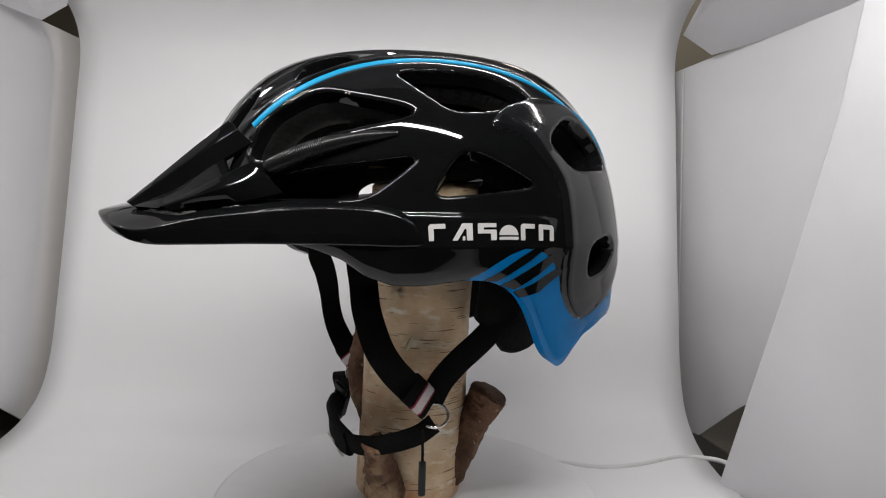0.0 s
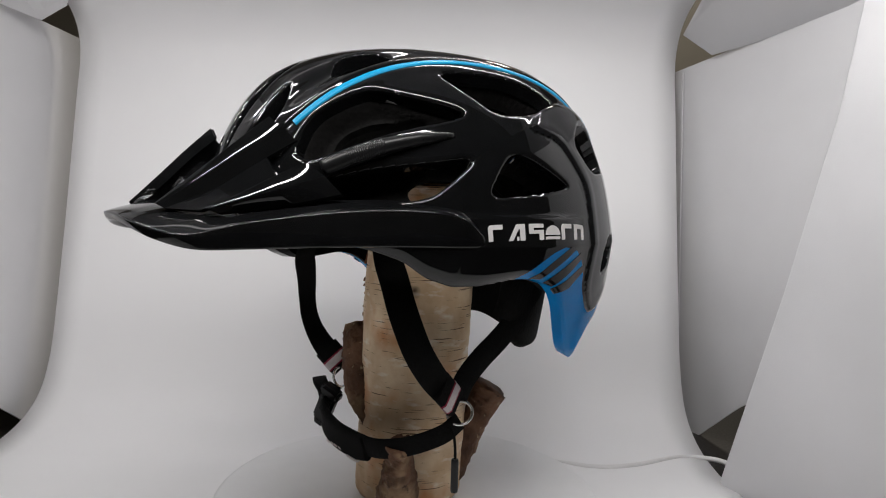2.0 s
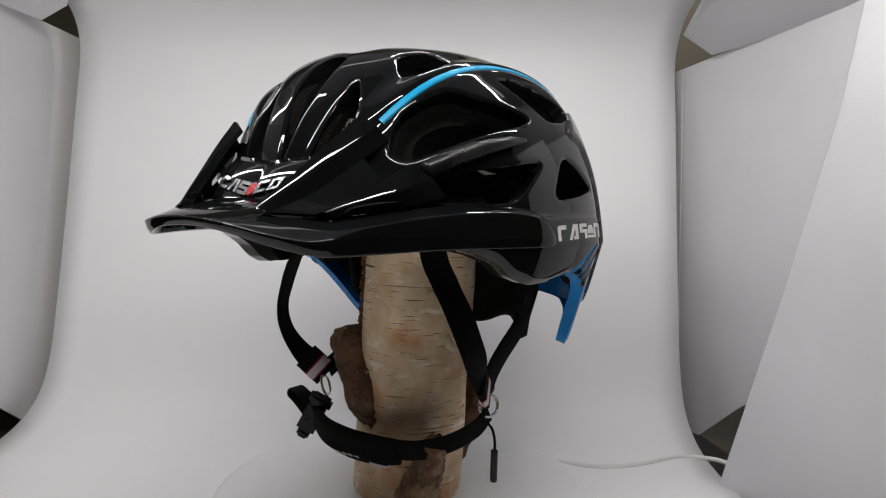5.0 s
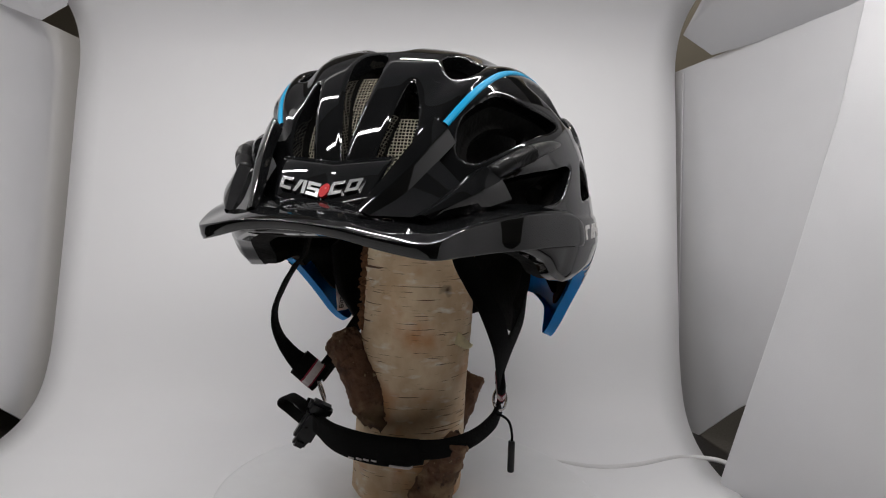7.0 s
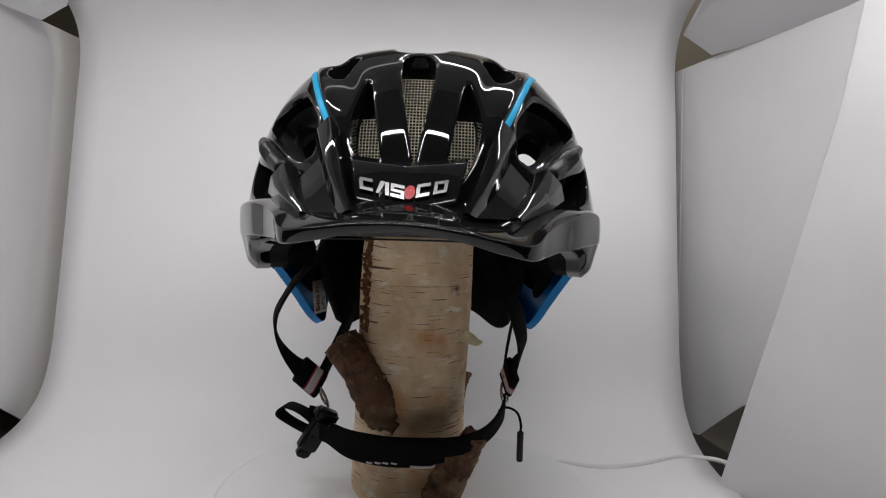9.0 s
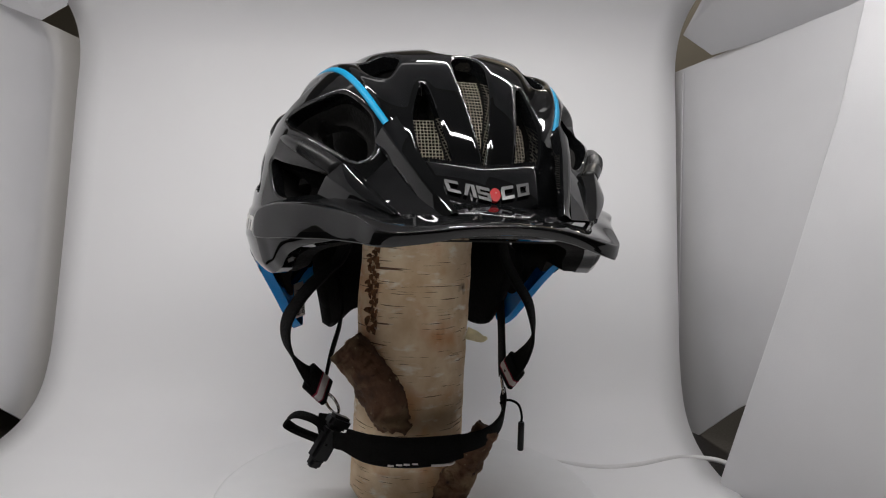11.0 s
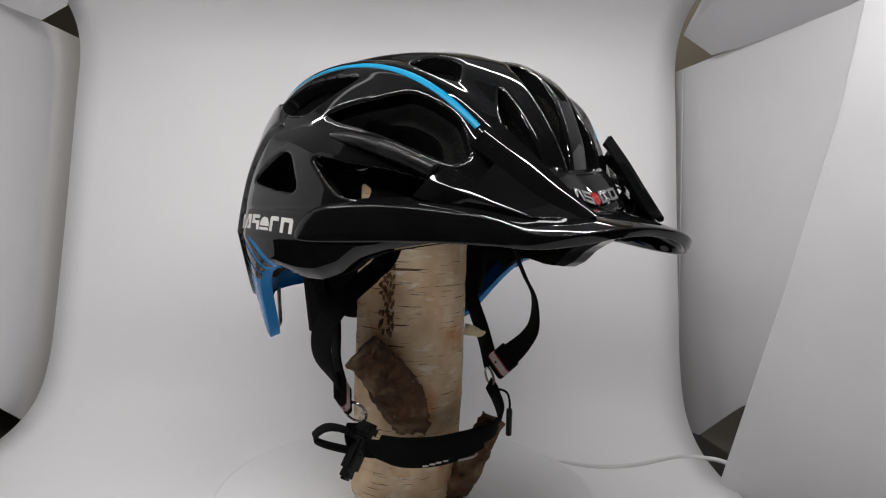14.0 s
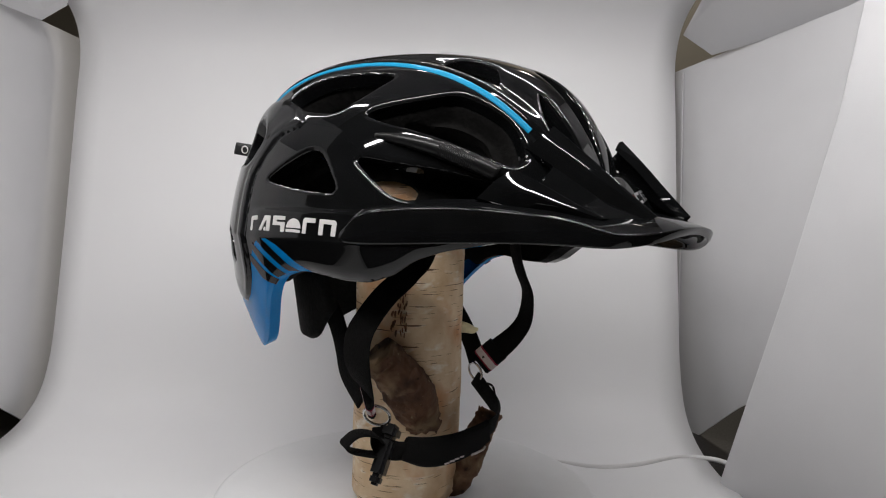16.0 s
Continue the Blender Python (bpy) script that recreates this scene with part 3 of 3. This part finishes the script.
# lines of the folded side of the peak, from the brim up to the free upper end
FOLDS = (
    [(0.0235, -0.1625, 0.185), (0.0285, -0.1475, 0.1985), (0.0333, -0.1328, 0.212), (0.0368, -0.1185, 0.2235)],
    [(0.0225, -0.1668, 0.1858), (0.0287, -0.151, 0.2), (0.0348, -0.135, 0.2148), (0.0398, -0.1195, 0.2283)],
    [(0.0245, -0.166, 0.1852), (0.0332, -0.1495, 0.1976), (0.0405, -0.1325, 0.2108), (0.0462, -0.1155, 0.2228)],
    [(0.0275, -0.1635, 0.1835), (0.0355, -0.1445, 0.1925), (0.0425, -0.1265, 0.2052), (0.0482, -0.109, 0.217)],
    [(0.0415, -0.152, 0.183), (0.0468, -0.1385, 0.189), (0.0522, -0.124, 0.1965), (0.0575, -0.1095, 0.2045)],
    [(0.0452, -0.151, 0.1842), (0.0515, -0.1385, 0.1912), (0.0575, -0.1255, 0.199), (0.063, -0.112, 0.2065)],
    [(0.0465, -0.15, 0.1838), (0.0562, -0.136, 0.1892), (0.0642, -0.1215, 0.1945), (0.0705, -0.1055, 0.1998)],
    [(0.048, -0.1465, 0.1822), (0.0565, -0.1295, 0.1845), (0.0655, -0.1135, 0.188), (0.0735, -0.0985, 0.192)],
)


def folded(name, first, last, sgn, part_of=1.0):
    """Flat facets between neighbouring lines, as a sheet 2 mm thick with sharp folds."""
    lines = [spline(np.array(x) * (sgn, 1, 1) + (X0, 0, 0), 8) for x in FOLDS[first:last]]
    inside = np.array([-sgn * 0.3, 0.85, -0.45]) * 0.002
    rings = []
    for row in list(zip(*lines))[:int(25 * part_of)]:
        top = [row[0]]
        for k in range(1, len(row) - 1):
            a, b, c = row[k - 1], row[k], row[k + 1]
            u, w = a - b, c - b
            q = min(0.0005, 0.25 * np.linalg.norm(u), 0.25 * np.linalg.norm(w))
            u, w = u / (np.linalg.norm(u) + 1e-9), w / (np.linalg.norm(w) + 1e-9)
            top += [b + u * q * 2, b + (u + w) * q * 0.45, b + w * q * 2]
        top.append(row[-1])
        low = [x + inside for x in row]
        ring = np.array(top + low[::-1])
        rings.append(ring if sgn < 0 else ring[::-1])
    return mesh_object(name, *loft(rings), M_SHELL, peak, sharp=28)


for sgn in (1, -1):
    folded("inner_prong", 0, 4, sgn)
    folded("outer_prong", 4, 8, sgn)
    folded("web", 3, 5, sgn, 0.78)
    # arm in the groove below the upper side vent, with a ribbed collar
    ps = np.linspace(39, 68, 12)
    pos = form(aim(np.interp(ps, [39, 68], [39.6, 38.9]), ps)) + aim(np.full(12, 39.0), ps) * np.interp(ps, [39, 48, 60, 68], [0.0025, 0.0028, 0.0015, 0.0])[:, None]
    if sgn < 0:
        pos[:, 0] = 2 * X0 - pos[:, 0]
    mesh_object("side_arm", *tube(pos, [0.0042, 0.0043, 0.0041, 0.0036, 0.0028, 0.0012], 16, 3), M_TRIM, peak, "satin black arm")
    collar = spline(pos[2:6], 12)
    mesh_object("ribbed_collar", *tube(collar, [0.0042 + 0.0002 * (k % 2) for k in range(len(collar))], 20, 0), M_TRIM, peak, "ribbed black collar", sharp=30)

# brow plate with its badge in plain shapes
plate_rows = []
for v in np.linspace(0, 1, 9):
    row = []
    for u in np.linspace(-1, 1, 33):
        half = 0.0268 - 0.0052 * v
        x = u * half
        z = 0.2095 - 0.0028 * (1 - abs(u)) - (0.0205 + 0.003 * (1 - abs(u))) * v
        y = dome_front(x, 0.2, 0.0) - 0.0005 - 0.0195 * v ** 0.8
        row.append((X0 - 0.002 + x, min(y, dome_front(x, z, 0.003)), z))
    plate_rows.append(np.array(row))
v, f = loft(plate_rows, closed=False)
plate = mesh_object("brow_plate", v, f, M_SHELL, peak, "gloss black plate between the prongs")
mod = plate.modifiers.new("thickness", "SOLIDIFY")
mod.thickness, mod.offset = 0.002, 1


def on_plate(u, v, lift):
    half = 0.0268 - 0.0052 * v
    x = u * half
    z = 0.2095 - 0.0028 * (1 - abs(u)) - (0.0205 + 0.003 * (1 - abs(u))) * v
    y = min(dome_front(x, 0.2, 0.0) - 0.0005 - 0.0195 * v ** 0.8, dome_front(x, z, 0.003))
    return np.array([X0 - 0.002 + x, y - lift, z + lift * 0.6])


def plate_shape(name, outline2, mat, label):
    k = len(outline2)
    top = [on_plate(u, v, 0.0014) for u, v in outline2]
    bot = [on_plate(u, v, -0.0003) for u, v in outline2]
    faces = [tuple(range(k))] + [(i, k + i, k + (i + 1) % k, (i + 1) % k) for i in range(k)]
    return mesh_object(name, top + bot, faces, mat, plate, label, sharp=30)


for u0, kind in ((-0.86, "g"), (-0.56, "a"), (-0.28, "s"), (0.18, "g"), (0.5, "o")):
    c = lambda u, v: (u0 + 0.25 * u, 0.74 - 0.25 * v)
    if kind == "g":
        bars = [[c(0, 0), c(1, 0), c(1, 0.25), c(0.28, 0.25), c(0.28, 0)][:4] + [c(0, 0.25)], [c(0, 0.26), c(0.28, 0.26), c(0.28, 0.74), c(0, 0.74)], [c(0, 0.75), c(1, 0.75), c(1, 1), c(0.1, 1)]]
    elif kind == "o":
        bars = [[c(0, 0), c(1, 0), c(1, 0.24), c(0, 0.24)], [c(0, 0.76), c(1, 0.76), c(1, 1), c(0, 1)], [c(0, 0.25), c(0.26, 0.25), c(0.26, 0.75), c(0, 0.75)], [c(0.74, 0.25), c(1, 0.25), c(1, 0.75), c(0.74, 0.75)]]
    elif kind == "a":
        bars = [[c(0, 0), c(0.25, 0), c(0.75, 1), c(0.4, 1)], [c(0.72, 0), c(1, 0), c(1, 1), c(0.72, 1)]]
    else:
        bars = [[c(0, 0), c(1, 0), c(1, 0.24), c(0, 0.24)], [c(0, 0.4), c(1, 0.4), c(1, 0.6), c(0, 0.6)], [c(0.74, 0.25), c(1, 0.25), c(1, 0.39), c(0.74, 0.39)], [c(0, 0.61), c(0.26, 0.61), c(0.26, 0.75), c(0, 0.75)], [c(0, 0.76), c(1, 0.76), c(1, 1), c(0, 1)]]
    for bar in bars:
        plate_shape("badge_shape", bar, M_CHROME, "raised silver badge shape")
plate_shape("badge_disc", [(0.065 + 0.1 * math.cos(a), 0.615 + 0.125 * math.sin(a)) for a in np.arange(20) * math.pi / 10], M_RED, "raised red disc")

# wire gauze behind the front vents
wires = []


def gauze_point(x, z, w):
    return (X0 + x, dome_front(x, z) + 0.0165 + w, z)


for i, x in enumerate(np.arange(-0.036, 0.0361, 0.0016)):
    top = 0.2515 if abs(x) < 0.0135 else 0.229
    pts = np.array([gauze_point(x, z, 0.00025 * math.sin(math.pi * (z / 0.0016) + i * math.pi)) for z in np.linspace(0.196, top, 46)])
    wires.append(tube(pts, [0.00027], 4, 0))
for i, z in enumerate(np.arange(0.197, 0.2515, 0.0016)):
    half = 0.0357 if z < 0.229 else 0.013
    pts = np.array([gauze_point(x, z, -0.00025 * math.sin(math.pi * (x / 0.0016) + i * math.pi)) for x in np.linspace(-half, half, 60)])
    wires.append(tube(pts, [0.00027], 4, 0))
tagged(mesh_object("insect_gauze", *merge(wires), M_WIRE, helmet, "woven wire gauze behind the front vents"), kind="stuff")
# added block over the log: darkens the inside behind the vents, carries the helmet
mesh_object("crown_block", *turned(lathe([(0.02, 0.2), (0.03, 0.2012), (0.046, 0.206), (0.058, 0.222), (0.06, 0.24), (0.05, 0.252), (0.03, 0.258), (0, 0.259)], 48), Matrix.Identity(3), (X0, -0.005, 0)), M_FOAM, helmet, "dark padding under the crown")

# fitting band behind the head, with its lobed lower edge
rings = []
for a in np.radians(np.linspace(4, 176, 61)):
    deg = math.degrees(a)
    end = min(1.0, math.sin(a) * 3.2)
    mid = 0.137
    low_z = mid - (mid - (0.1055 + 0.0045 * math.cos(math.radians(deg * 6)))) * (0.35 + 0.65 * end)
    top_z = mid + 0.03 * (0.6 + 0.4 * end)
    ca, sa = math.cos(a), math.sin(a)
    prof = [(0.058, low_z + 0.002), (0.0605, low_z), (0.064, low_z + 0.002), (0.068, mid), (0.07, top_z), (0.065, top_z + 0.001), (0.062, mid)]
    rings.append(np.array([(X0 + r * ca, 0.008 + r * sa * 1.25, z) for r, z in prof]))
mesh_object("fitting_band", *loft(rings), M_FOAM, helmet, "padded black fitting band")


# ---- straps ----
def strap(name, pts, across, widths, thick=0.0016, mat=None, label="", crown=0.0):
    v, f = ribbon(pts, across, widths, thick, 10, crown)
    return mesh_object(name, v, f, mat or M_WEB, helmet, label)


W = 'black woven strap'
strap("strap", [(0.04, -0.05, 0.188), (0.045, -0.0495, 0.16), (0.0525, -0.0492, 0.145), (0.0616, -0.0497, 0.13), (0.0672, -0.045, 0.112), (0.0675, -0.0375, 0.1), (0.0648, -0.027, 0.089), (0.0612, -0.0135, 0.0775)], [(0.6, 0.8, 0), (0.6, 0.8, 0), (0.6, 0.8, 0), (0.55, 0.8, 0.05), (0.4, 0.9, 0.2), (0.3, 0.95, 0.4), (0.0, 1, 0.6), (-0.3, 0.9, 0.6)], [0.016], label=W)
strap("strap", [(0.068, 0.043, 0.14), (0.0688, 0.0243, 0.12), (0.067, 0.0149, 0.11), (0.0641, 0.0046, 0.1), (0.0615, -0.0045, 0.089), (0.0605, -0.0105, 0.0775)], [(0, 0.7, -0.8)], [0.0155], label=W)
strap("strap", [(-0.043, -0.055, 0.188), (-0.0505, -0.05, 0.16), (-0.0585, -0.047, 0.15), (-0.0675, -0.0412, 0.14), (-0.0744, -0.037, 0.13), (-0.0795, -0.034, 0.12), (-0.0803, -0.0325, 0.11), (-0.0772, -0.0307, 0.1), (-0.0708, -0.0277, 0.09), (-0.0642, -0.0246, 0.083), (-0.056, -0.0185, 0.0745)], [(-0.3, 0.95, 0)] * 5 + [(-0.3, 0.95, 0.1), (-0.3, 0.95, 0.2), (-0.3, 0.95, 0.3), (-0.1, 0.95, 0.4), (0.2, 0.85, 0.5), (0.4, 0.7, 0.55)], [0.0155], label=W)
strap("strap", [(-0.043, 0.046, 0.14), (-0.042, 0.0296, 0.12), (-0.0432, 0.022, 0.11), (-0.047, 0.0137, 0.1), (-0.0518, 0.004, 0.088), (-0.0565, -0.0145, 0.0755)], [(0, 0.7, -0.8)], [0.0155], label=W)
for side, p0, p1, ac in ((1, (0.0645, -0.0255, 0.0882), (0.0618, -0.012, 0.0755), (-0.3, 0.9, 0.6)), (-1, (-0.0665, -0.0258, 0.0852), (-0.0552, -0.018, 0.0725), (0.4, 0.7, 0.55))):
    a, b = np.array(p0), np.array(p1)
    sleeve = strap("tag_sleeve", [a, (a + b) / 2, b], ac, [0.0178], 0.0046, label="black sleeve with a woven tag")
    for nm, mt, u0, u1, th in (("tag_edge", M_TAGRED, 0.42, 0.82, 0.0049), ("tag", M_TAG, 0.48, 0.76, 0.0052)):
        v, f = ribbon([a + (b - a) * u0, a + (b - a) * (u0 + u1) / 2, a + (b - a) * u1], ac, [0.0181], th, 4)
        ob = mesh_object(nm, v, f, mt, sleeve)

for at, nrm in (((0.0615, -0.0085, 0.069), (0.9, -0.3, 0.2)), ((-0.0525, -0.0215, 0.0665), (0.75, 0.35, 0.3))):
    n = np.array(nrm) / np.linalg.norm(nrm)
    u = np.cross(n, (0, 0, 1))
    u = u / np.linalg.norm(u)
    w = np.cross(n, u)
    ring_pts = [np.array(at) + 0.0078 * (math.cos(a) * u + 0.85 * math.sin(a) * w) for a in np.linspace(0, 2 * math.pi, 41)]
    mesh_object("ring", *tube(ring_pts, [0.0009], 10, 0), M_STEEL, helmet, "polished steel ring")

strap("chin_strap", [(0.0615, -0.0085, 0.0645), (0.059, -0.019, 0.0575), (0.05, -0.0345, 0.0515), (0.036, -0.0445, 0.0475), (0.02, -0.0475, 0.0455)], [(0, -0.3, 1)], [0.012, 0.012, 0.012, 0.013, 0.014], 0.0022, label="black chin strap")
strap("chin_pad", [(0.023, -0.047, 0.0445), (0.008, -0.047, 0.0425), (-0.012, -0.0465, 0.0425), (-0.032, -0.0435, 0.045), (-0.046, -0.0375, 0.0495)], [(0, -0.15, 1)], [0.0155, 0.0185, 0.019, 0.018, 0.014], 0.0055, label="padded black chin sleeve", crown=-0.0008)
strap("chin_strap", [(-0.042, -0.039, 0.0475), (-0.051, -0.034, 0.0485), (-0.0555, -0.029, 0.052), (-0.0545, -0.0245, 0.061)], [(0, -0.3, 1), (0.1, -0.3, 1), (0.6, -0.3, 0.6), (0.9, 0.4, 0.1)], [0.012], 0.002, label="black chin strap")
strap("strap_loop", [(-0.0555, -0.029, 0.0535), (-0.064, -0.03, 0.0605), (-0.0735, -0.027, 0.0625), (-0.079, -0.0235, 0.0575), (-0.0745, -0.0225, 0.0525), (-0.064, -0.0265, 0.0485), (-0.054, -0.032, 0.046)], [(0.35, 1, 0.1)], [0.0095], 0.0013, label="free end of strap bent into a loop")
buckle = new("buckle")
buckle.parent = helmet
tagged(buckle, "black plastic side-release buckle")
turn = Euler((radians(12), radians(28), radians(30))).to_matrix()
mesh_object("buckle_body", *turned(box(0, 0, 0, 0.0125, 0.0075, 0.022, 0.25), turn, (-0.0565, -0.031, 0.0455)), M_TRIM, buckle, sharp=40)
mesh_object("buckle_clasp", *turned(box(0, 0, 0.0145, 0.0155, 0.0085, 0.008, 0.25), turn, (-0.0565, -0.031, 0.0455)), M_TRIM, buckle, sharp=40)
mesh_object("buckle_tip", *turned(box(0, 0, -0.0125, 0.0085, 0.006, 0.006, 0.25), turn, (-0.0565, -0.031, 0.0455)), M_TRIM, buckle, sharp=40)
pull = mesh_object("pull_cord", *tube([(0.0575, -0.015, 0.059), (0.063, -0.016, 0.0615), (0.069, -0.0185, 0.059), (0.0713, -0.0193, 0.052), (0.0713, -0.0193, 0.046)], [0.0008], 8), M_WEB, helmet, "thin black cord")
mesh_object("pull_tab", *tube([(0.0713, -0.0193, 0.0475), (0.0713, -0.0193, 0.0465), (0.0713, -0.0193, 0.038), (0.0713, -0.0193, 0.0295), (0.0713, -0.0193, 0.0283)], [0.0012, 0.0021, 0.0021, 0.0021, 0.0014], 14, 4), M_TRIM, pull, "black rubber tab")
# printed rim of the chin pad, in plain pale bars
for k, (u0, u1) in enumerate(((-0.022, -0.0185), (-0.017, -0.0135), (-0.0125, -0.009), (-0.0075, -0.004))):
    strap("pad_print", [(u0, -0.0482, 0.0362), ((u0 + u1) / 2, -0.0484, 0.036), (u1, -0.0486, 0.0359)], (0, -0.15, 1), [0.001], 0.0008, M_TAG, "pale woven bar")
strap("pad_tag", [(0.004, -0.0487, 0.0345), (0.009, -0.0488, 0.0343), (0.016, -0.0489, 0.0346), (0.0185, -0.0488, 0.036)], (0, -0.15, 1), [0.0012, 0.0015, 0.0014, 0.0008], 0.001, M_TAG, "small white edge tag")

# black tab on the back of the shell
tab = mesh_object("rear_tab", *ribbon([(-0.0195, 0.118, 0.2215), (-0.0235, 0.132, 0.2232), (-0.0272, 0.144, 0.2248), (-0.0298, 0.152, 0.226)], (0.1, 0.1, 1), [0.008, 0.009, 0.009, 0.009], 0.002), M_TRIM, helmet, "black tab with a pale ring")

tab_at = np.array([-0.0268, 0.1435, 0.2247])
pts = [tab_at + np.array([-0.0012, -0.0004, 0]) + 0.0026 * (math.cos(a) * np.array([-0.33, 0.94, 0.1]) + math.sin(a) * np.array([0, 0, 1])) for a in np.linspace(0, 2 * math.pi, 21)]
mesh_object("tab_ring", *tube(pts, [0.0005], 6, 0), M_PRINT, tab, "pale printed ring")

# white instruction label inside the blue guard
LABEL = np.array([-0.0695, 0.0495, 0.1195])
L_OUT = Vector((0.86, -0.5, 0.05)).normalized()
L_RIGHT = Vector((-0.12, 0.0, 1.0)).normalized()
L_UP = L_OUT.cross(L_RIGHT).normalized()
L_RIGHT = L_UP.cross(L_OUT).normalized()
L_FRAME = Matrix((L_RIGHT, L_UP, L_OUT)).transposed()
paper = mesh_object("label", *turned(box(0, 0, 0, 0.024, 0.013, 0.0006), L_FRAME, LABEL), M_PAPER, helmet, "white paper label with black words")
for words, dy in (("Bitte hi", 0.0018), ("\u00f6ffn", -0.0042)):
    font = bpy.data.curves.new("words", "FONT")
    font.body, font.size, font.extrude = words, 0.0062, 0.00008
    carrier = new("words", font)
    bpy.context.view_layer.update()
    letters = bpy.data.meshes.new_from_object(carrier.evaluated_get(bpy.context.evaluated_depsgraph_get()))
    bpy.data.objects.remove(carrier)
    letters.materials.clear()
    letters.materials.append(M_INK)
    for v in letters.vertices:
        v.co = L_FRAME @ Vector((v.co.x - 0.0105, v.co.y + dy - 0.001, v.co.z + 0.00045)) + Vector(LABEL)
    ob = new("label_words", letters)
    ob.parent = paper


def motions():
    rows = []
    for k in range(17):
        t = 1.0 * k
        a = 7.341 * (t - 8) + 0.00554 * (t - 8) ** 2 - 7.714
        rows.append((t, pose(0, 0, 0, 0, 0, a)))
    for ob in (turntable, log, helmet):
        walk(ob, rows)


motions()
